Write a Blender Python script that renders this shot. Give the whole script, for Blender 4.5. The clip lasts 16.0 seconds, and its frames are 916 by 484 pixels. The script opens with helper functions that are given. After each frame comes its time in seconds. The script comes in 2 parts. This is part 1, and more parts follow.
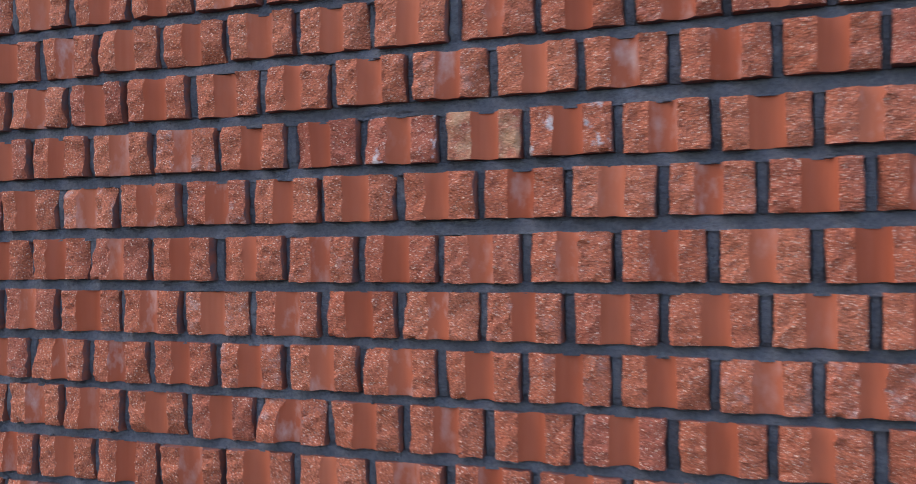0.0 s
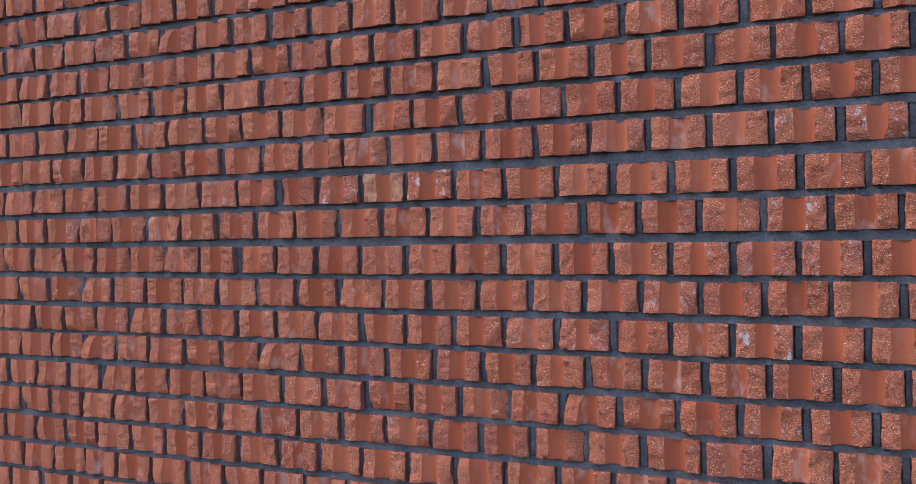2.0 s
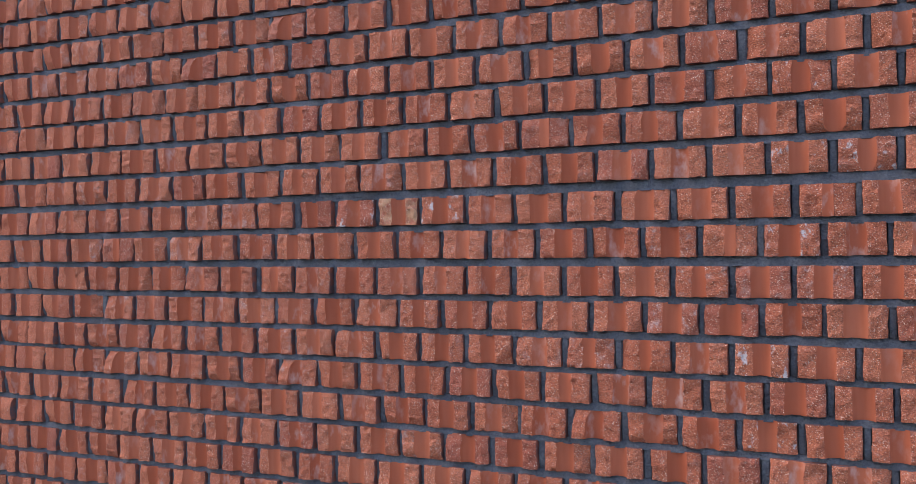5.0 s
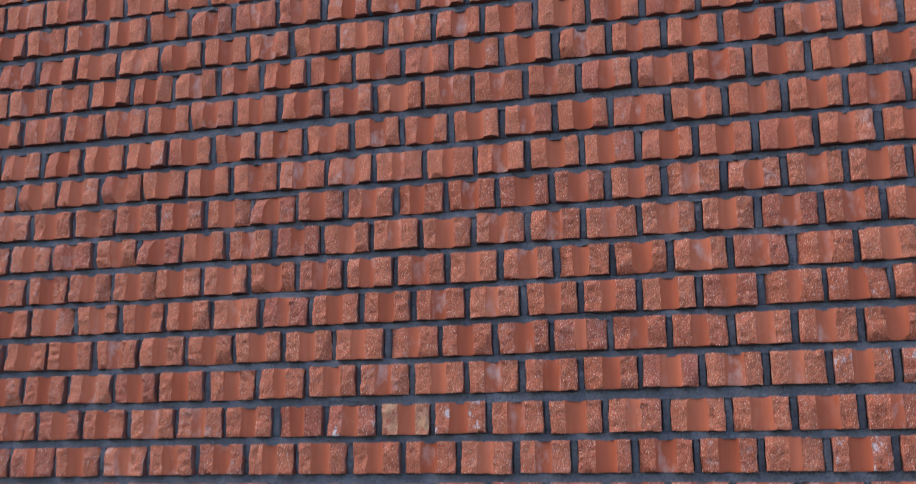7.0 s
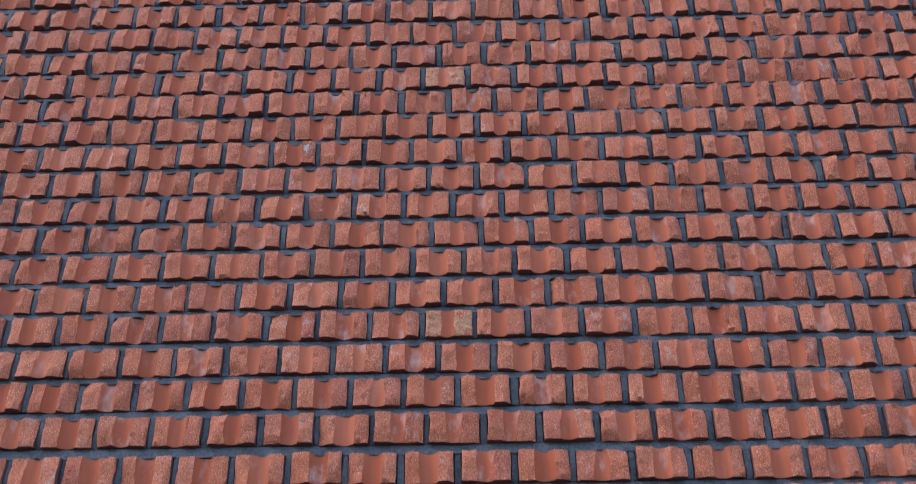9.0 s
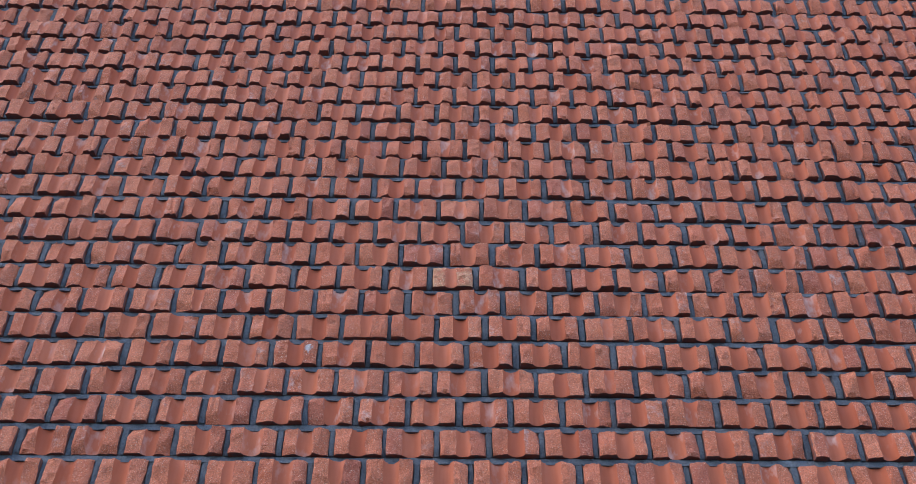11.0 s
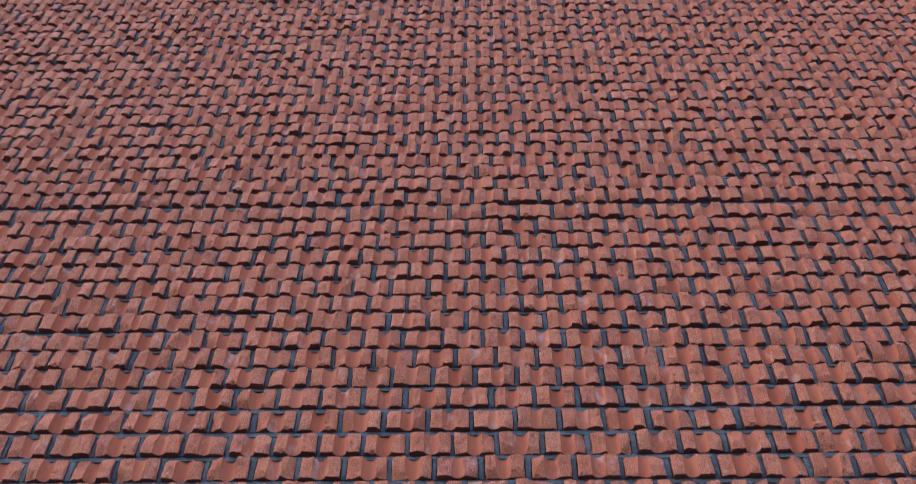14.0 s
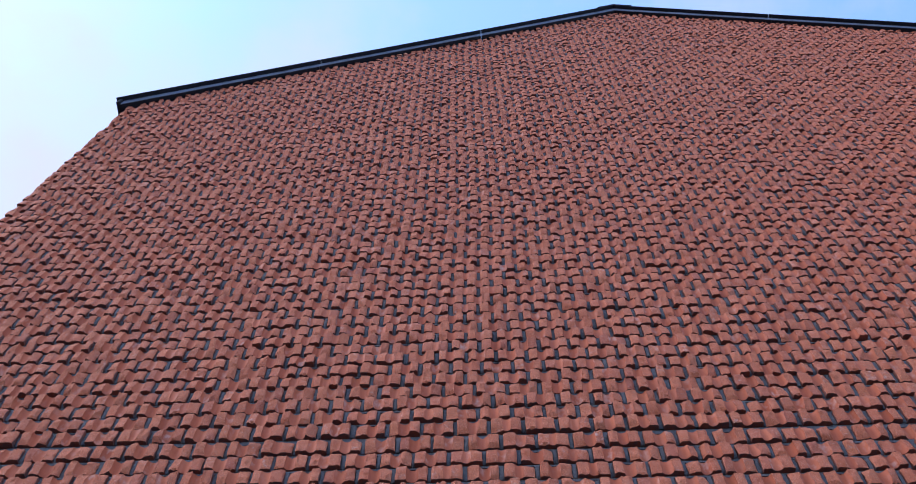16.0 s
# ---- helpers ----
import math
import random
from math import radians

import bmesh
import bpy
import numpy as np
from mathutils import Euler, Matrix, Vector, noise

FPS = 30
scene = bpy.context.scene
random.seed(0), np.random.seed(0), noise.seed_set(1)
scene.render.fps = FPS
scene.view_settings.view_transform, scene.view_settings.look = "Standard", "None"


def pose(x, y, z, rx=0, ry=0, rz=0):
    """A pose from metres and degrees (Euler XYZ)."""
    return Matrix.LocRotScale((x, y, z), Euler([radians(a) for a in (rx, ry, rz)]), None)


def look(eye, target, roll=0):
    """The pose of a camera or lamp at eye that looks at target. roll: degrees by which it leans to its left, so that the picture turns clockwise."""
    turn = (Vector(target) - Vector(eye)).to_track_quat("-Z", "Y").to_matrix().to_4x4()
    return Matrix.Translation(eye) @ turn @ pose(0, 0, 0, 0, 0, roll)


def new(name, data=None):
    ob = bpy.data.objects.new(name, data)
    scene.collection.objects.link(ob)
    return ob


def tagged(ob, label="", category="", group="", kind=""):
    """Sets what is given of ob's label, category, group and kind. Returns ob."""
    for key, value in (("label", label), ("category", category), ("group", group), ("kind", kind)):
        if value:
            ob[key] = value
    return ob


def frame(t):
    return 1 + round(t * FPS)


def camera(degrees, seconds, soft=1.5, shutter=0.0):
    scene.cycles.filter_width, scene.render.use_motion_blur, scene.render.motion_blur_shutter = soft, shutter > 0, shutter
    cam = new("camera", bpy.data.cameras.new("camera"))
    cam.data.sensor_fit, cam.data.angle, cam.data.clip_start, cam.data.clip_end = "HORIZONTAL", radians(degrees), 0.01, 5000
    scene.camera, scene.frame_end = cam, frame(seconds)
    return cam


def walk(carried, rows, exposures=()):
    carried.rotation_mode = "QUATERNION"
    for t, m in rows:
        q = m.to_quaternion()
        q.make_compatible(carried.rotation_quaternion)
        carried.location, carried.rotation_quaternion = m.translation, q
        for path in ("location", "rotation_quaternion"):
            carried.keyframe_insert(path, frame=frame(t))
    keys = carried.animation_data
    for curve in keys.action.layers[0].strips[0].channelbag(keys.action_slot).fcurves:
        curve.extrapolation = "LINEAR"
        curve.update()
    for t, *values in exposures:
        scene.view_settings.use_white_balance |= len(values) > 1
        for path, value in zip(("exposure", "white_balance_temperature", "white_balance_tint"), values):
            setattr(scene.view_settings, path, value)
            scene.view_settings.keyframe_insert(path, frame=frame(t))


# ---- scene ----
# Camera: a slow hand-held pull back along a brick gable, then a look up to the roof.
LENS = 50.19
ROWS = [
    (0.0, 0.449, -1.261, 1.591, 21.39, 0.69, -0.46),
    (0.5, 0.725, -1.467, 1.578, 22.48, 0.56, -0.65),
    (1.0, 0.937, -1.684, 1.591, 24.15, 0.38, -0.77),
    (1.5, 1.072, -1.883, 1.623, 25.88, 0.03, -0.76),
    (2.0, 1.180, -1.973, 1.622, 26.68, 0.05, -0.66),
    (2.5, 1.295, -2.026, 1.631, 27.58, -0.07, -0.68),
    (3.0, 1.343, -2.071, 1.639, 28.03, -0.15, -0.65),
    (5.5, 1.058, -2.095, 1.656, 24.74, 1.20, -0.59),
    (6.0, 0.877, -2.098, 1.646, 21.88, 4.36, -0.63),
    (6.5, 0.720, -2.073, 1.645, 18.08, 8.25, -0.60),
    (7.0, 0.638, -2.065, 1.657, 14.22, 12.81, -0.45),
    (7.5, 0.563, -2.078, 1.669, 10.24, 17.79, -0.33),
    (8.0, 0.507, -2.056, 1.677, 6.80, 22.66, -0.29),
    (8.5, 0.425, -2.024, 1.701, 3.96, 27.39, -0.40),
    (9.0, 0.272, -2.009, 1.736, 1.37, 31.60, -0.41),
    (9.5, 0.230, -1.986, 1.780, -0.26, 35.16, -0.38),
    (10.0, 0.220, -1.975, 1.821, -0.62, 38.38, 0.19),
    (12.5, 0.178, -2.016, 1.851, 0.42, 43.77, 0.33),
    (13.0, 0.174, -2.009, 1.855, 0.54, 45.29, 0.34),
    (13.5, 0.164, -2.018, 1.872, 0.78, 48.33, 0.34),
    (14.0, 0.150, -2.016, 1.882, 1.12, 53.01, 0.33),
    (14.5, 0.149, -2.018, 1.891, 1.61, 57.28, 0.46),
    (15.0, 0.140, -2.020, 1.898, 1.87, 60.75, 0.51),
    (15.5, 0.137, -2.027, 1.897, 2.32, 63.68, 0.67),
    (16.0, 0.142, -2.028, 1.890, 2.86, 66.12, 0.78),
]


def aim(x, y, z, yaw, pitch, roll):
    a, b = radians(yaw), radians(pitch)
    ahead = Vector((-math.sin(a) * math.cos(b), math.cos(a) * math.cos(b), math.sin(b)))
    return look((x, y, z), Vector((x, y, z)) + ahead, roll)


cam = camera(LENS, 16.0, soft=0.7, shutter=0.25)
walk(cam, [(t, aim(*row)) for t, *row in ROWS], exposures=[(0.0, 1.93, 6450, 10), (6.0, 1.96, 6400, 9), (10.0, 2.11, 5750, 2), (13.2, 2.20, 5750, 2), (14.5, 1.87, 5850, 8), (16.0, 1.82, 5900, 13)])

# Light: a veiled sun far round to the west, all but along the gable, thin cloud over a blue sky.
SUN_EL, SUN_AZ = radians(46), radians(-104)   # azimuth from +y, towards +x
world = bpy.data.worlds.new("sky")
scene.world = world
world.use_nodes = True
wn, wl = world.node_tree.nodes, world.node_tree.links
wn.clear()
sky = wn.new("ShaderNodeTexSky")
sky.sky_type, sky.sun_disc = "NISHITA", False
sky.sun_elevation, sky.sun_rotation = SUN_EL, SUN_AZ
sky.air_density, sky.dust_density, sky.ozone_density = 1.0, 0.45, 3.0
coord = wn.new("ShaderNodeTexCoord")
cloud = wn.new("ShaderNodeTexNoise")
cloud.inputs["Scale"].default_value, cloud.inputs["Detail"].default_value = 2.6, 7.0
cloud.inputs["Roughness"].default_value = 0.55
wl.new(coord.outputs["Generated"], cloud.inputs["Vector"])
ramp = wn.new("ShaderNodeMapRange")
ramp.inputs["From Min"].default_value, ramp.inputs["From Max"].default_value = 0.42, 0.68
ramp.inputs["To Min"].default_value, ramp.inputs["To Max"].default_value = 0.02, 0.90
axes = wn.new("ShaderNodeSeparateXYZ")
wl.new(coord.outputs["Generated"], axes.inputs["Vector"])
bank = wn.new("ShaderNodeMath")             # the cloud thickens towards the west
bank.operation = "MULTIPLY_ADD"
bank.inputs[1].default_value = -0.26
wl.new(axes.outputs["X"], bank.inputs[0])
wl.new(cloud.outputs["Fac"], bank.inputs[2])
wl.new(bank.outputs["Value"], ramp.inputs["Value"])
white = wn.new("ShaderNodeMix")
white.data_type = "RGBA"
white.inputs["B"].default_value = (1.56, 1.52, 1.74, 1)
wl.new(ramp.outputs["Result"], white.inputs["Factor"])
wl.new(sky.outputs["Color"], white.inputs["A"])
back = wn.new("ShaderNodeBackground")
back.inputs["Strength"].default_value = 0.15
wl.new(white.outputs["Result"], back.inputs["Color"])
world_out = wn.new("ShaderNodeOutputWorld")
wl.new(back.outputs["Background"], world_out.inputs["Surface"])

sun = new("sun", bpy.data.lights.new("sun", "SUN"))
sun.data.energy, sun.data.angle, sun.data.color = 0.88, radians(44), (1.0, 0.98, 0.96)
sun_from = Vector((math.sin(SUN_AZ) * math.cos(SUN_EL), math.cos(SUN_AZ) * math.cos(SUN_EL), math.sin(SUN_EL)))
sun.matrix_world = look(sun_from * 40, (0, 0, 0))


# ---- materials ----
class Graph:
    """A small helper to write node materials."""

    def __init__(self, name):
        self.mat = bpy.data.materials.new(name)
        self.mat.use_nodes = True
        self.nodes, self.links = self.mat.node_tree.nodes, self.mat.node_tree.links
        self.bsdf = self.nodes["Principled BSDF"]
        self.pos = self.nodes.new("ShaderNodeNewGeometry").outputs["Position"]

    def put(self, socket, value):
        if hasattr(value, "is_linked"):
            self.links.new(value, socket)
        else:
            socket.default_value = value

    def noise(self, scale, detail=3.0, rough=0.55, vector=None, stretch=None):
        n = self.nodes.new("ShaderNodeTexNoise")
        n.inputs["Scale"].default_value, n.inputs["Detail"].default_value, n.inputs["Roughness"].default_value = scale, detail, rough
        vec = vector or self.pos
        if stretch:
            m = self.nodes.new("ShaderNodeVectorMath")
            m.operation = "MULTIPLY"
            m.inputs[1].default_value = stretch
            self.links.new(vec, m.inputs[0])
            vec = m.outputs[0]
        self.links.new(vec, n.inputs["Vector"])
        return n.outputs["Fac"]

    def cells(self, scale):
        n = self.nodes.new("ShaderNodeTexVoronoi")
        n.inputs["Scale"].default_value = scale
        self.links.new(self.pos, n.inputs["Vector"])
        return n

    def ramp(self, value, lo, hi, a=0.0, b=1.0):
        n = self.nodes.new("ShaderNodeMapRange")
        for key, v in (("Value", value), ("From Min", lo), ("From Max", hi), ("To Min", a), ("To Max", b)):
            self.put(n.inputs[key], v)
        return n.outputs["Result"]

    def math(self, op, a, b=0.0):
        n = self.nodes.new("ShaderNodeMath")
        n.operation = op
        self.put(n.inputs[0], a)
        self.put(n.inputs[1], b)
        return n.outputs[0]

    def mix(self, fac, a, b):
        n = self.nodes.new("ShaderNodeMix")
        n.data_type = "RGBA"
        self.put(n.inputs["Factor"], fac)
        for key, c in (("A", a), ("B", b)):
            self.put(n.inputs[key], (*c, 1) if isinstance(c, tuple) else c)
        return n.outputs["Result"]

    def bump(self, height, strength, distance, under=None):
        n = self.nodes.new("ShaderNodeBump")
        n.inputs["Strength"].default_value, n.inputs["Distance"].default_value = strength, distance
        self.links.new(height, n.inputs["Height"])
        if under:
            self.links.new(under, n.inputs["Normal"])
        return n.outputs["Normal"]

    def done(self, colour, rough=0.8, normal=None, metal=0.0, gloss=0.5):
        self.put(self.bsdf.inputs["Base Color"], (*colour, 1) if isinstance(colour, tuple) else colour)
        self.put(self.bsdf.inputs["Roughness"], rough)
        self.bsdf.inputs["Metallic"].default_value = metal
        self.bsdf.inputs["Specular IOR Level"].default_value = gloss
        if normal:
            self.links.new(normal, self.bsdf.inputs["Normal"])
        return self.mat


def chance(g, single):
    """A number of its own for each brick."""
    if single:
        return g.nodes.new("ShaderNodeObjectInfo").outputs["Random"]
    return g.nodes.new("ShaderNodeNewGeometry").outputs["Random Per Island"]


def scramble(g, value, k):
    return g.math("FRACT", g.math("MULTIPLY", value, k))


def split_face(single, stain=None):
    """The broken clay face: coarse, grainy, with pale grit and, on some bricks, lime bloom."""
    g = Graph("split_clay" + ("_" + stain if stain else ""))
    own = chance(g, single)
    tone, hue, lime = own, scramble(g, own, 17.31), scramble(g, own, 53.77)
    coarse, fine = g.noise(45, 4), g.noise(420, 3, 0.7)
    col = g.mix(tone, (0.595, 0.154, 0.073), (0.710, 0.213, 0.106))
    col = g.mix(g.ramp(hue, 0.78, 1.0, 0.0, 0.7), col, (0.430, 0.112, 0.074))
    col = g.mix(g.ramp(coarse, 0.42, 0.72, 0.0, 0.40), col, (0.55, 0.185, 0.108))
    grit = g.cells(300)                 # grains of crushed clay, a share of them darker or pale; shade is painted into the pits between them
    shade, pit_shade = scramble(g, grit.outputs["Color"], 7.3), g.ramp(grit.outputs["Distance"], 0.36, 0.66)
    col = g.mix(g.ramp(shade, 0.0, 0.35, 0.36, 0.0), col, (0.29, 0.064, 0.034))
    col = g.mix(g.math("MULTIPLY", pit_shade, 0.38 if single else 0.30), col, (0.19, 0.042, 0.024))
    # Hollows of the fine bump are darkened by colour in the same way.
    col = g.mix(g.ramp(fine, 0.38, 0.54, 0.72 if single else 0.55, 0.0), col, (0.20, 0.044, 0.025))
    for size, share, much in ((320, 0.87, 0.95 if single else 0.5), (520, 0.81, 0.9 if single else 0.5)):
        speck = g.cells(size)
        pick = g.math("GREATER_THAN", scramble(g, speck.outputs["Color"], 3.7), share)
        spot = g.math("MULTIPLY", pick, g.ramp(speck.outputs["Distance"], 0.20, 0.40, 1.0, 0.0))
        col = g.mix(g.math("MULTIPLY", spot, much), col, (0.90, 0.62, 0.47))
    bloom = g.math("MULTIPLY", g.ramp(lime, 0.72, 0.97), g.ramp(g.noise(48, 6, 0.7), 0.53, 0.70))
    col = g.mix(g.math("MULTIPLY", bloom, 0.50), col, (0.60, 0.50, 0.47))
    if stain == "ochre":
        col = g.mix(g.ramp(g.noise(26, 5, 0.65), 0.42, 0.58, 0.0, 0.65), col, (0.62, 0.36, 0.20))
    if stain == "lime":
        col = g.mix(g.ramp(g.noise(44, 6, 0.65, stretch=(1, 1, 0.6)), 0.57, 0.63, 0.0, 0.8), col, (0.60, 0.54, 0.53))
    n = g.bump(g.noise(85, 4, 0.65), 0.85, 0.0058)
    n = g.bump(g.ramp(grit.outputs["Distance"], 0.10, 0.66, 1.0, 0.0), 1.0, 0.0013, n)
    n = g.bump(fine, 0.9, 0.0016, n)
    return g.done(col, g.ramp(fine, 0.3, 0.7, 0.72, 0.95), n, gloss=0.35)


def core_hole(single):
    """The smooth extruded wall of a core hole, more orange, faintly dragged along its length."""
    g = Graph("core_clay")
    own = chance(g, single)
    hue, lime = scramble(g, own, 29.13), scramble(g, own, 71.9)
    col = g.mix(own, (0.365, 0.082, 0.037), (0.475, 0.129, 0.064))
    col = g.mix(g.ramp(hue, 0.65, 1.0, 0.0, 0.8), col, (0.390, 0.085, 0.036))
    drag = g.noise(90, 3, 0.5, stretch=(1, 1, 0.08))
    col = g.mix(g.ramp(drag, 0.4, 0.7, 0.0, 0.18), col, (0.29, 0.062, 0.024))
    bloom = g.math("MULTIPLY", g.ramp(lime, 0.45, 0.95), g.ramp(g.noise(40, 5, 0.6, stretch=(1, 1, 0.55)), 0.50, 0.74))
    col = g.mix(g.math("MULTIPLY", bloom, 0.55), col, (0.64, 0.50, 0.45))
    n = g.bump(g.noise(160, 3, 0.5, stretch=(1, 1, 0.3)), 0.35, 0.0012)
    return g.done(col, g.ramp(drag, 0.3, 0.7, 0.62, 0.82), n, gloss=0.25)


def shaded_flank():
    """The bed and end faces of the bricks, darkened to paint in joint shade, mottled with mortar grey."""
    g = Graph("shaded_flank")
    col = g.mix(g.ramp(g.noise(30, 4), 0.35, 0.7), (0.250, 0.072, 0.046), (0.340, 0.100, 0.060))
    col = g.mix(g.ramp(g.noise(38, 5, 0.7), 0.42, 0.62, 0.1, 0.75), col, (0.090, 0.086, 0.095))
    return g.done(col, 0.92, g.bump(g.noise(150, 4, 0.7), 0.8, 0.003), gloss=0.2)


def mortar_mat():
    g = Graph("slate_mortar")
    col = g.mix(g.ramp(g.noise(7, 4), 0.35, 0.7), (0.094, 0.089, 0.099), (0.143, 0.135, 0.148))
    col = g.mix(g.ramp(g.noise(180, 4, 0.75), 0.36, 0.56, 0.6, 0.0), col, (0.050, 0.050, 0.062))
    col = g.mix(g.ramp(g.noise(48, 5, 0.7), 0.58, 0.76, 0.0, 0.6), col, (0.215, 0.212, 0.222))
    n = g.bump(g.noise(55, 5, 0.65), 0.9, 0.009)
    n = g.bump(g.noise(240, 3, 0.7), 0.8, 0.0035, n)
    return g.done(col, 0.9, n, gloss=0.3)


def sheet_metal(name, colour, dull=0.0, gloss=0.6):
    g = Graph(name)
    col = g.mix(g.ramp(g.noise(9, 4), 0.35, 0.7), colour, tuple(c * 1.35 for c in colour))
    return g.done(col, g.ramp(g.noise(30, 3), 0.3, 0.7, 0.32 + dull, 0.5 + dull), g.bump(g.noise(4, 2), 0.2, 0.01), metal=0.0, gloss=gloss)


def ground_mat():
    g = Graph("paving_grit")
    col = g.mix(g.ramp(g.noise(3, 5), 0.3, 0.7), (0.035, 0.035, 0.035), (0.055, 0.053, 0.050))
    return g.done(col, 0.9, g.bump(g.noise(120, 4), 0.5, 0.004))


def render_mat():
    g = Graph("plain_render")
    col = g.mix(g.ramp(g.noise(2, 4), 0.3, 0.7), (0.30, 0.12, 0.08), (0.34, 0.14, 0.09))
    return g.done(col, 0.9, g.bump(g.noise(80, 4), 0.4, 0.004))


def tile_mat():
    g = Graph("roof_slate")
    col = g.mix(g.ramp(g.noise(5, 4), 0.3, 0.7), (0.05, 0.05, 0.058), (0.08, 0.08, 0.09))
    return g.done(col, 0.6, g.bump(g.noise(40, 3), 0.3, 0.004))


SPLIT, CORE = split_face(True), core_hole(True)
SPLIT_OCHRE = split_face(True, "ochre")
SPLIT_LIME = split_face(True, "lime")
SPLIT_FAR, CORE_FAR, FLANK_SHADE = split_face(False), core_hole(False), shaded_flank()
MORTAR, SHEET, SHEET_DARK = mortar_mat(), sheet_metal("anthracite_sheet", (0.125, 0.142, 0.215)), sheet_metal("dark_sheet", (0.013, 0.014, 0.022), 0.2, 0.25)
GROUND, RENDER, SLATE = ground_mat(), render_mat(), tile_mat()

# ---- the plan ----
P, V = 0.125, 0.0832            # a brick and its joint across, a course and its joint up
B, H = 0.1030, 0.0660           # the face of a half brick
JOINT, BED = 0.0042, 0.0215     # the faces lie about y = -0.005, the struck joints behind them, the wall's bed deeper still
LEFT, RIDGE_X = -2.555, 1.66
RIGHT = 2 * RIDGE_X - LEFT
RIDGE_Z, SLOPE_W, SLOPE_E = 12.33, 0.716, 0.545
DEPTH = 9.0                     # the house behind the gable

# The courses from number -9 up: the height of each one's middle, and where one upright joint of it stands.
FIRST = -9
COURSE_Z = [1.024, 1.104, 1.185, 1.264, 1.345, 1.423, 1.505, 1.586, 1.671, 1.753, 1.840, 1.922, 2.004, 2.084, 2.167, 2.250, 2.332,
            2.415, 2.503, 2.587, 2.669, 2.753, 2.836, 2.918, 3.001, 3.085, 3.167, 3.249, 3.332, 3.414, 3.494, 3.577, 3.660, 3.745,
            3.831, 3.915, 3.994, 4.074, 4.159, 4.241, 4.322, 4.405, 4.488, 4.571, 4.653, 4.739, 4.835, 4.921, 5.005, 5.086, 5.168]
JOINT_X = [0.003, 0.051, 0.115, 0.064, 0.121, 0.050, 0.113, 0.052, 0.112, 0.055, 0.131, 0.071, 0.135, 0.088, 0.150, 0.206, 0.154,
           0.098, 0.153, 0.101, 0.179, 0.139, 0.067, 0.115, 0.159, 0.088, 0.152, 0.105, 0.154, 0.077, 0.132, 0.053, 0.097, 0.149,
           0.084, 0.040, 0.103, 0.065, 0.015, 0.070, 0.134, 0.072, 0.143, 0.074, 0.138, 0.079, 0.038, 0.122, 0.057, 0.113, 0.076]


def course_z(row):
    k = row - FIRST
    if k < 0:
        return COURSE_Z[0] + k * 0.0808
    return COURSE_Z[k] if k < len(COURSE_Z) else COURSE_Z[-1] + (k - len(COURSE_Z) + 1) * V


def roof_z(x):
    return RIDGE_Z - (SLOPE_W * (RIDGE_X - x) if x < RIDGE_X else SLOPE_E * (x - RIDGE_X))


def part(name, bm, material, parent=None, label=""):
    me = bpy.data.meshes.new(name)
    bm.to_mesh(me)
    bm.free()
    for m in material if isinstance(material, (list, tuple)) else [material]:
        me.materials.append(m)
    ob = new(name, me)
    ob.parent = parent
    if label:
        tagged(ob, label)
    return ob


def prism(bm, outline, y0, y1):
    """A solid of the outline (x, z) between y0 and y1."""
    a = [bm.verts.new((x, y0, z)) for x, z in outline]
    b = [bm.verts.new((x, y1, z)) for x, z in outline]
    bm.faces.new(a)
    bm.faces.new(b[::-1])
    for i in range(len(a)):
        j = (i + 1) % len(a)
        bm.faces.new((a[j], a[i], b[i], b[j]))
    bmesh.ops.recalc_face_normals(bm, faces=bm.faces)


def box(bm, x0, x1, y0, y1, z0, z1):
    prism(bm, [(x0, z0), (x1, z0), (x1, z1), (x0, z1)], y0, y1)


# ---- structure ----
bm = bmesh.new()
bmesh.ops.create_grid(bm, x_segments=1, y_segments=1, size=600)
tagged(part("ground", bm, GROUND), "dark grey asphalt in front of the brick gable", "ground", kind="structure")

bm = bmesh.new()
prism(bm, [(LEFT + 0.005, -0.1), (RIGHT - 0.005, -0.1), (RIGHT - 0.005, roof_z(RIGHT) - 0.02), (RIDGE_X, RIDGE_Z - 0.02), (LEFT + 0.005, roof_z(LEFT) - 0.02)], BED, 0.10)
gable = part("wall_gable", bm, MORTAR)
tagged(gable, "tall red gable wall of split half bricks in slate-grey mortar", "brick wall", kind="structure")

for name, x in (("wall_west", LEFT + 0.004), ("wall_east", RIGHT - 0.304)):
    bm = bmesh.new()
    box(bm, x, x + 0.30, 0.102, DEPTH, -0.1, roof_z(LEFT) - 0.05)
    tagged(part(name, bm, RENDER), "plain reddish side wall of the house", "wall", kind="structure")
bm = bmesh.new()
prism(bm, [(LEFT + 0.02, -0.1), (RIGHT - 0.02, -0.1), (RIGHT - 0.02, roof_z(RIGHT) - 0.05), (RIDGE_X, RIDGE_Z - 0.05), (LEFT + 0.02, roof_z(LEFT) - 0.05)], DEPTH + 0.002, DEPTH + 0.3)
tagged(part("wall_north", bm, RENDER), "plain reddish rear gable of the house", "wall", kind="structure")

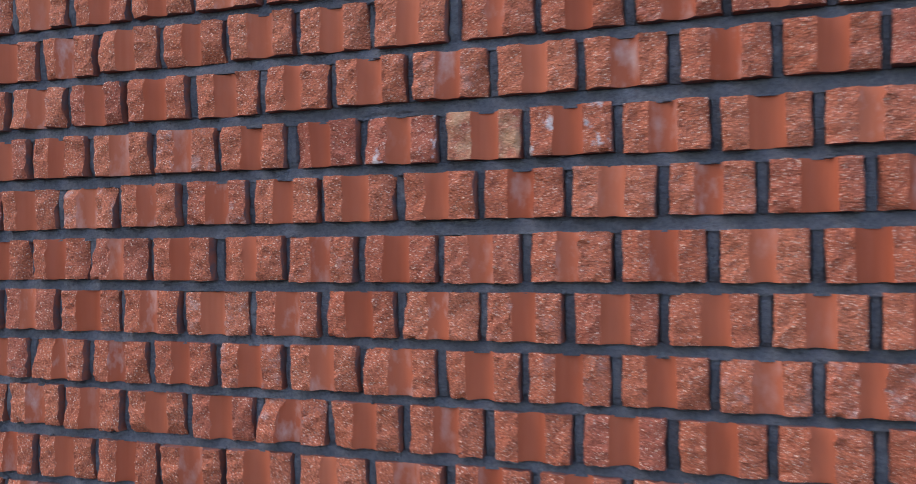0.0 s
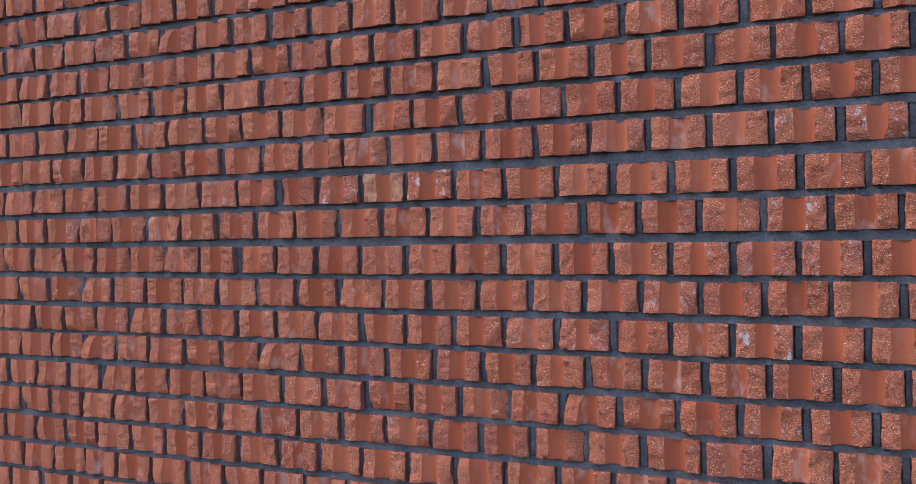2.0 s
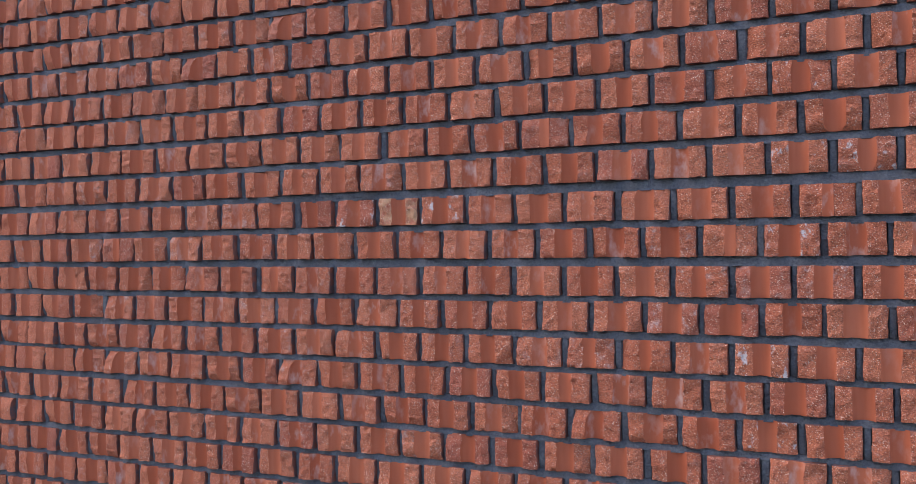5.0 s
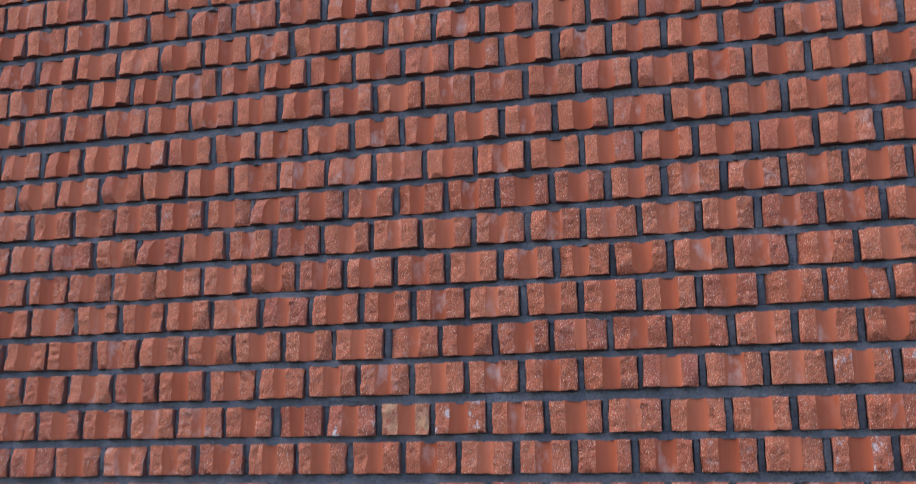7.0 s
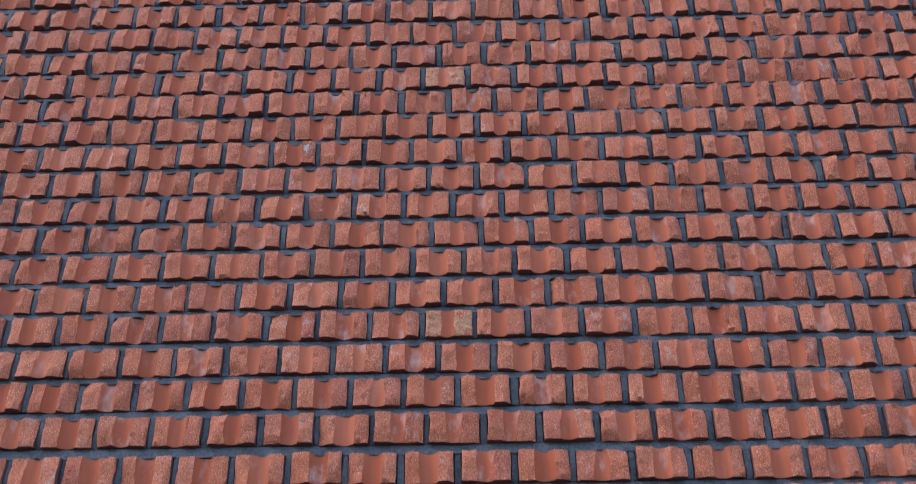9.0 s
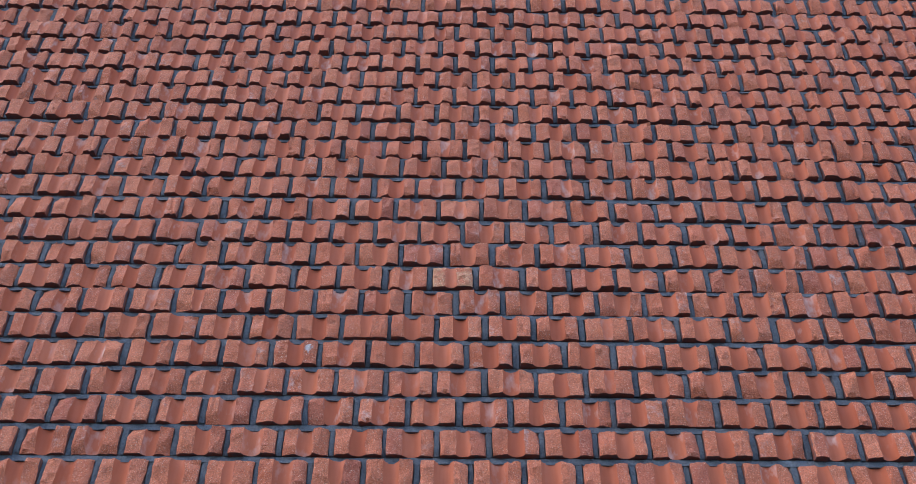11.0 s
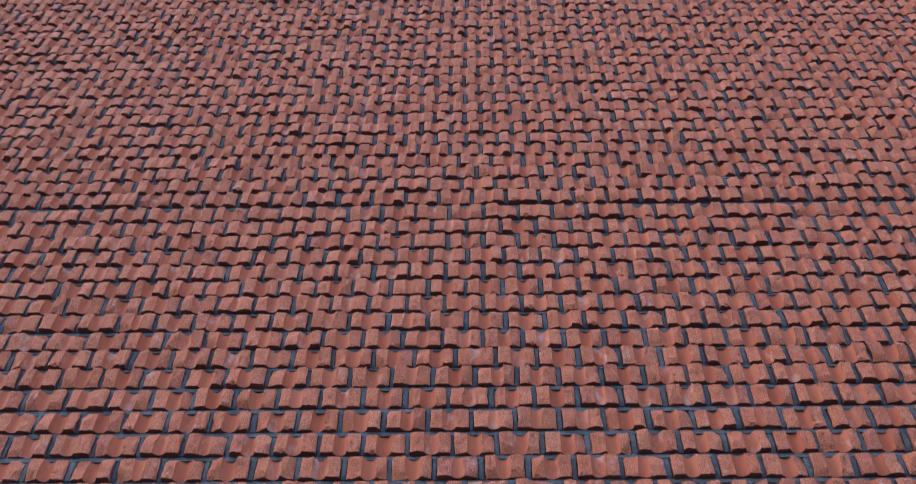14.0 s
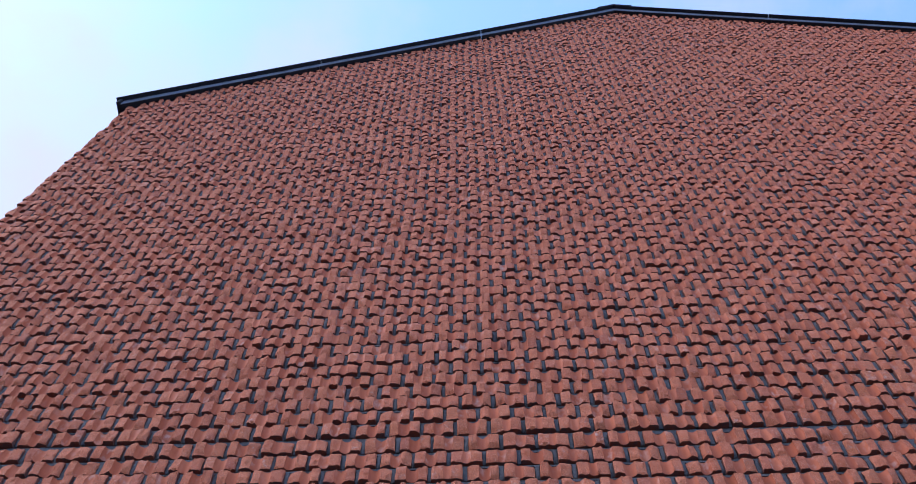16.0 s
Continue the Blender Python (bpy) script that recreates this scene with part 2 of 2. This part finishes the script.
OVER = 0.06                     # how far the roof runs out past the corner
for name, s in (("roof_west", -1), ("roof_east", 1)):
    bm = bmesh.new()
    xe = RIDGE_X + s * (RIDGE_X - LEFT + OVER)
    ze = roof_z(xe)
    prism(bm, [(RIDGE_X, RIDGE_Z + 0.01), (RIDGE_X, RIDGE_Z + 0.09), (xe, ze + 0.09), (xe, ze + 0.01)], 0.03, DEPTH + 0.4)
    tagged(part(name, bm, SLATE), "dark grey pitched roof slope above the gable", "roof", kind="structure")


# ---- the verge: a folded dark metal edging up both slopes, with a cap over the ridge ----
def slope_bar(bm, s, y0, y1, lo, hi, x_in, x_out):
    """A bar along one slope, between two heights over the roof line."""
    a, b = RIDGE_X + s * x_in, RIDGE_X + s * x_out
    prism(bm, [(a, roof_z(a) + lo), (a, roof_z(a) + hi), (b, roof_z(b) + hi), (b, roof_z(b) + lo)], y0, y1)


half = RIDGE_X - LEFT
for s in (-1, 1):
    flashing = tagged(new("verge_flashing"), "dark anthracite metal verge flashing along the sloping roof edge", "flashing", group="verge flashings")
    for k in range(3):
        a, b = (half + 0.05) * k / 3 + (0.002 if k else 0.0), (half + 0.05) * (k + 1) / 3 - 0.002
        bm = bmesh.new()
        slope_bar(bm, s, -0.031, 0.028, -0.008, 0.080, a, b)
        part("fascia", bm, SHEET, flashing, "blue-grey folded metal fascia")
        bm = bmesh.new()
        slope_bar(bm, s, -0.029, 0.028, -0.022, -0.010, a, b)
        part("drip_edge", bm, SHEET_DARK, flashing, "thin black drip edge")
        bm = bmesh.new()
        slope_bar(bm, s, -0.066, 0.028, 0.082, 0.093, a, b + (0.045 if k == 2 else 0.0))
        part("top_lip", bm, SHEET_DARK, flashing, "near-black metal top lip")
    bm = bmesh.new()
    slope_bar(bm, s, -0.050, 0.35, 0.0, 0.079, half + 0.054, half + 0.075)
    part("end_plate", bm, SHEET_DARK, flashing)
cap = tagged(new("ridge_cap"), "short dark metal cap folded over the ridge end", "roof cap")
for s in (-1, 1):
    bm = bmesh.new()
    slope_bar(bm, s, -0.072, 0.25, 0.095, 0.112, 0.0, 0.18)
    part("cap_wing", bm, SHEET_DARK, cap, "near-black folded metal wing")


# ---- bricks ----
def split_brick(seed, nl, ng, nz, relief=1.0, lean=1.0):
    """Half a perforated brick, broken across its middle core hole: vertices, faces, material slots. Its face looks to -y."""
    rnd = random.Random(seed)
    off = Vector((rnd.uniform(-90, 90), rnd.uniform(-90, 90), rnd.uniform(-90, 90)))
    radius = rnd.uniform(0.0178, 0.0215)
    mid = rnd.gauss(0, 0.0025)
    sink = min(max(rnd.gauss(0.0045, 0.0055), -0.004), radius * 0.97)   # how far behind the hole's middle the break runs
    tilt_x, tilt_z = rnd.gauss(0, 0.045) * lean, rnd.gauss(0, 0.05) * lean
    hump = rnd.uniform(0.5, 1.5)
    hole = max(sink, radius - 0.0155)   # the hole's middle lies this far before the face

    facets = []                         # places where the break ran off at a slant
    for _ in range(rnd.choice((0, 0, 1, 1, 2))):
        a = rnd.uniform(0, 2 * math.pi)
        reach = abs(math.cos(a)) * B / 2 + abs(math.sin(a)) * H / 2
        facets.append((math.cos(a), math.sin(a), reach * rnd.uniform(0.35, 0.80), rnd.uniform(0.25, 0.75)))

    def rough(x, z):
        slant = sum(max(0.0, fx * x + fz * z - reach) * slope for fx, fz, reach, slope in facets)
        return plain(x, z) + min(slant, 0.012)

    def plain(x, z):
        big = noise.noise(Vector((x * 22, 0, z * 26)) + off)
        small = noise.noise(Vector((x * 75, 9, z * 75)) + off)
        tiny = noise.noise(Vector((x * 190, 5, z * 190)) + off)
        return max(min(tilt_x * x + tilt_z * z + relief * (0.0040 * hump * big + 0.0032 * small + 0.0022 * tiny), 0.0085 * relief), -0.012)

    def wide(x, z):
        d = sink + 1.15 * (rough(x, z) - rough(x, 0) * 0.4)
        return math.sqrt(radius**2 - min(max(d, 0.0), 0.82 * radius) ** 2)

    chips = []
    for _ in range(rnd.choice((0, 0, 0, 0, 1, 1))):
        chips.append((rnd.choice((-1, 1)) * B / 2 * rnd.uniform(0.55, 1.0), rnd.choice((-1, -1, -1, 1)) * H / 2, rnd.uniform(0.006, 0.013)))
    cols, verts, faces, slots = 2 * nl + ng, [], [], []
    ragged = lambda x, z: 0.0022 * noise.noise(Vector((x * 900, 1, z * 38)) + off) + 0.0009 * noise.noise(Vector((x * 900, 1, z * 170)) + off)
    for j in range(nz + 1):
        w = j / nz
        z = (w - 0.5) * H
        gl, gr = mid - wide(mid - radius, z), mid + wide(mid + radius, z)
        xl, xr = -B / 2 + ragged(-1, z), B / 2 + ragged(1, z)
        dl, dr = rough(gl, z), rough(gr, z)
        for i in range(cols + 1):
            if i <= nl:
                x = xl + (gl - xl) * i / nl
                y = rough(x, z)
            elif i >= nl + ng:
                x = gr + (xr - gr) * (i - nl - ng) / nl
                y = rough(x, z)
            else:
                u = (i - nl) / ng
                a = math.pi * u
                x = (gl + gr) / 2 - (gr - gl) / 2 * math.cos(a)
                cyl = lambda q: math.sqrt(max(radius**2 - (q - mid) ** 2, 0.0)) - hole
                ends = (dl - cyl(gl)) * (1 - u) + (dr - cyl(gr)) * u
                y = cyl(x) + ends * (1 - math.sin(a)) ** 3
            worn = (j in (0, nz)) * 0.0007 + (i in (0, cols)) * 0.0014 + 0.0022 * max(0.0, (abs(x) - B / 2 + 0.012) / 0.012) ** 2
            zz = z + ((noise.noise(Vector((x * 95, 3, j * 5.0)) + off)) * 0.0015 if j in (0, nz) else 0.0)
            for cx, cz, size in chips:
                near = math.hypot(x - cx, (z - cz) * 1.2) / size
                if near < 1:
                    y += 0.007 * (1 - near)
                    zz += (0.12 * size * (1 - near)) * (1 if cz < 0 else -1) * (j in (0, nz))
            verts.append((x, min(y + worn, 0.0200), zz))
    at = lambda i, j: j * (cols + 1) + i
    for j in range(nz):
        for i in range(cols):
            faces.append((at(i, j), at(i + 1, j), at(i + 1, j + 1), at(i, j + 1)))
            slots.append(1 if nl <= i < nl + ng else 0)
    ring = [at(i, 0) for i in range(cols + 1)] + [at(cols, j) for j in range(1, nz + 1)] + [at(i, nz) for i in range(cols - 1, -1, -1)] + [at(0, j) for j in range(nz - 1, 0, -1)]
    first = len(verts)
    for v in ring:
        x, _, z = verts[v]
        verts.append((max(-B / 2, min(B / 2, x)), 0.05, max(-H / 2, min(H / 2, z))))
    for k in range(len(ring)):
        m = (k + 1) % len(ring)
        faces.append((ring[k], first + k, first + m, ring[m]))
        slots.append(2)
    return np.array(verts), faces, slots


def finish(me, mats, slots, crease=34, smooth=True):
    for m in mats:
        me.materials.append(m)
    me.polygons.foreach_set("material_index", slots)
    me.polygons.foreach_set("use_smooth", [smooth or q == 1 for q in slots])
    me.set_sharp_from_angle(angle=radians(crease))
    me.update()
    return me


def course_bricks():
    """Every half brick of the gable: course, number along it, place, turn in the wall's plane, share of its full width."""
    rnd = random.Random(7)
    joint, out = 0.0, []
    top = int((RIDGE_Z - COURSE_Z[-1]) / V) + FIRST + len(COURSE_Z)
    for row in range(-20, top + 1):
        z, k = course_z(row), row - FIRST
        joint = JOINT_X[k] if 0 <= k < len(JOINT_X) else (joint + P * rnd.gauss(0.5, 0.03)) % P
        east, west = (0.1238, 0.1236) if row < 4 else (0.1222, 0.1206) if row < 37 else (0.1225, 0.1220)
        x0 = joint + east / 2
        wave = rnd.uniform(0, 6.28)
        for way, pitch in ((1, east), (-1, west)):
            x, k = (x0, 0) if way > 0 else (x0 - pitch, -1)
            while LEFT - P < x < RIGHT + P:
                wide = (1.045 if row < 4 else 1.025) + rnd.gauss(0, 0.016)
                dx, dz, dy, turn = rnd.gauss(0, 0.0012), rnd.gauss(0, 0.0010), rnd.uniform(-0.0080, -0.0020), rnd.gauss(0, 0.009)
                xa, xb = max(x + dx - wide * B / 2, LEFT + rnd.uniform(-0.0015, 0.0015)), min(x + dx + wide * B / 2, RIGHT + rnd.uniform(-0.004, 0.004))
                dy -= 0.002 * (row in (9, 37))
                zz = z + dz + 0.0012 * math.sin(2.1 * x + wave)
                if xa - LEFT < 0.050:
                    xa = LEFT + rnd.uniform(-0.0015, 0.0015)
                if RIGHT - xb < 0.050:
                    xb = RIGHT + rnd.uniform(-0.0015, 0.0015)
                if xa < LEFT + 0.003 or xb > RIGHT - 0.003:
                    dy, turn = -0.005, 0.0
                if xb - xa > 0.034 and zz + H / 2 < roof_z(x) + 0.03 and zz > 0.03:
                    out.append((row, k, (xa + xb) / 2, dy, zz, turn, (xb - xa) / B))
                x, k = x + way * pitch, k + way
    return out


NEAR = [split_brick(100 + k, 10, 8, 13, 1.15) for k in range(56)]
FAR = [split_brick(900 + k, 7, 8, 7, 1.1, 1.1) for k in range(60)]
HIGH = [split_brick(900 + k, 5, 8, 4, 1.15, 1.1) for k in range(60)]
near_mesh = {}


def near_brick_mesh(k, kind):
    if (k, kind) not in near_mesh:
        v, f, s = NEAR[k]
        me = bpy.data.meshes.new("brick")
        me.from_pydata(v.tolist(), [], f)
        mats = {"plain": (SPLIT, CORE, FLANK_SHADE), "ochre": (SPLIT_OCHRE, CORE, FLANK_SHADE), "lime": (SPLIT_LIME, CORE, FLANK_SHADE)}[kind]
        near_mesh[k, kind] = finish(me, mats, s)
    return near_mesh[k, kind]


# Single bricks that the eye catches: course, place along it, stain.
STAINED = [(0, 0.0, "ochre"), (0, 0.125, "lime"), (0, -0.12, "lime"), (1, 0.94, "lime"), (12, 0.20, "ochre"),
           (18, -0.20, "lime"), (21, 0.192, "ochre"), (3, 1.3, "lime"),
           (3, 0.927, "lime"), (1, 1.055, "lime"), (-1, 0.918, "lime"), (-4, 0.862, "lime"), (-6, 0.872, "lime")]
pick = random.Random(11)
joined, courses = [], {}
for row, k, x, dy, z, turn, wide in course_bricks():
    courses.setdefault(row, []).append((x - wide * B / 2, x + wide * B / 2, z))
    stain = next((s for r, sx, s in STAINED if r == row and abs(sx - x) < P * 0.49), None)
    if stain or (-8 <= row <= 6 and -1.15 <= x <= 1.18):
        ob = new("brick", near_brick_mesh(pick.randrange(len(NEAR)), stain or "plain"))
        ob.parent = gable
        ob.matrix_basis = pose(x, dy, z, 0, math.degrees(turn), 0) @ Matrix.Diagonal((wide, 1, 1, 1))
    else:
        joined.append((pick.randrange(len(FAR)), x, dy, z, turn, wide, row))

points, loops, starts, slot_all, base, run = [], [], [], [], 0, 0
flat = [[(v, np.concatenate([np.array(q) for q in f]), len(f), s) for v, f, s in kind] for kind in (FAR, HIGH)]
for k, x, dy, z, turn, wide, row in joined:
    v, idx, nf, s = flat[row > 42 or row < -10][k]
    v = v * (wide, 1, 1.05 if row > 36 else 1.02 if row > 19 else 1.0)
    c, t = math.cos(turn), math.sin(turn)
    points.append(np.stack([c * v[:, 0] + t * v[:, 2] + x, v[:, 1] + dy, c * v[:, 2] - t * v[:, 0] + z], 1))
    loops.append(idx + base)
    slot_all.extend(s)
    base += len(v)
    run += nf
me = bpy.data.meshes.new("brickwork")
points, loops = np.concatenate(points), np.concatenate(loops)
me.vertices.add(len(points))
me.vertices.foreach_set("co", points.astype(np.float32).ravel())
me.loops.add(len(loops))
me.loops.foreach_set("vertex_index", loops.astype(np.int32))
me.polygons.add(run)
me.polygons.foreach_set("loop_start", np.arange(0, 4 * run, 4, dtype=np.int32))
me.update(calc_edges=True)
finish(me, (SPLIT_FAR, CORE_FAR, FLANK_SHADE), slot_all, 25, False)
brickwork = new("brickwork", me)
brickwork.parent = gable
tagged(brickwork, "rows of split red half bricks with core grooves", kind="stuff")


# ---- the struck joints: a long strip over each course, a short one between two bricks ----
strip_points, strip_faces = [], []


def joint_strip(start, end, half, upright, deep=0.0, crack=None):
    """A strip of mortar from start to end (x, z), uneven, its flanks running back to the bed: an upright one is rounded, a long one struck in under the bricks above. crack: a stretch where it has come away from the bricks below."""
    steps = max(3, int(math.dist(start, end) / 0.014))
    first = len(strip_points)
    shapes = ((-1, 0.0080), (-0.6, 0.0008), (0.0, 0.0), (0.6, 0.0008), (1, 0.0080)) if upright else ((-1, 0.0010), (-0.6, 0.0018), (-0.1, 0.0034), (0.55, 0.0056), (1, 0.0100))
    off = start[0] * 3.1 if upright else 0.0
    set_back = JOINT + (0.0022 * noise.noise(Vector((start[0] * 37, start[1] * 29, 2))) if upright else 0.0004) + deep
    for i in range(steps + 1):
        x, z = (start[q] + (end[q] - start[q]) * i / steps for q in (0, 1))
        for across, back in ((-1, None), *shapes, (1, None)):
            d = across * half
            px, pz = (x + d, z) if upright else (x, z + d)
            wave = 0.0026 * noise.noise(Vector((px * 21 + off, 4, pz * 60))) + 0.0018 * noise.noise(Vector((px * 90, 8, pz * 140)))
            if upright and i in (0, steps):
                wave += 0.005 if i == 0 else 0.002
            if crack and crack[0] < px < crack[1] and across < -0.5:
                pz += 0.0035 + 0.0015 * noise.noise(Vector((px * 120, 3, 1)))
                wave += 0.004
            strip_points.append((px, BED + 0.01 if back is None else set_back + back + wave, pz))
        if i:
            for q in range(6):
                a = first + (i - 1) * 7 + q
                strip_faces.append((a, a + 7, a + 8, a + 1) if not upright else (a, a + 1, a + 8, a + 7))


for row in sorted(courses):
    line = sorted(courses[row])
    deep = min(max(row - 24, 0) * 0.0003, 0.0036)      # the upper courses are struck a little deeper
    low = min(max((13 - row) / 9, 0.0), 1.0)           # and so are the upright joints of the lowest
    lower, upper = course_z(row) + H / 2, course_z(row + 1) - H / 2
    middle = (lower + upper) / 2
    inset = max(0.0, (middle + 0.035 - roof_z(LEFT))) / SLOPE_W
    inset_e = max(0.0, (middle + 0.035 - roof_z(RIGHT))) / SLOPE_E
    x0, x1 = LEFT + 0.003 + inset, RIGHT - 0.003 - inset_e
    if x1 - x0 > 0.05:
        joint_strip((x0, middle), (x1, middle), (upper - lower) / 2 + 0.002, False, deep + 0.0022 * low, (-0.190, -0.085) if row == 0 else None)
    for (_, a, z), (b, _, _) in zip(line, line[1:]):
        if 0.002 < b - a < 0.06:
            joint_strip(((a + b) / 2, z - H / 2), ((a + b) / 2, z + H / 2 + 0.001), (b - a) / 2 + 0.0015, True, deep * 0.5 + 0.0040 * low)
me = bpy.data.meshes.new("mortar_joints")
me.from_pydata(strip_points, [], strip_faces)
me.polygons.foreach_set("use_smooth", [True] * len(me.polygons))
me.set_sharp_from_angle(angle=radians(42))
me.materials.append(MORTAR)
joints = new("mortar_joints", me)
joints.parent = gable
tagged(joints, "slate-grey recessed mortar joints between the bricks", kind="stuff")


# ---- crumbs of mortar left on the top edges of the lower courses ----
rnd = random.Random(23)
bm = bmesh.new()
for _ in range(260):
    row = rnd.randrange(-8, 14)
    lump = bmesh.ops.create_icosphere(bm, subdivisions=1, radius=1.0)["verts"]
    x, z = rnd.uniform(-1.6, 1.9), course_z(row) + H / 2
    sx, sy, sz = rnd.uniform(0.003, 0.011), rnd.uniform(0.003, 0.006), rnd.uniform(0.0015, 0.0032)
    for v in lump:
        k = rnd.uniform(0.75, 1.2)
        v.co = Vector((x + v.co.x * sx * k, 0.004 + v.co.y * sy * k, z + v.co.z * sz * k))
crumbs = part("mortar_crumbs", bm, MORTAR, gable, "small crumbs of mortar on the brick edges")
tagged(crumbs, kind="stuff")
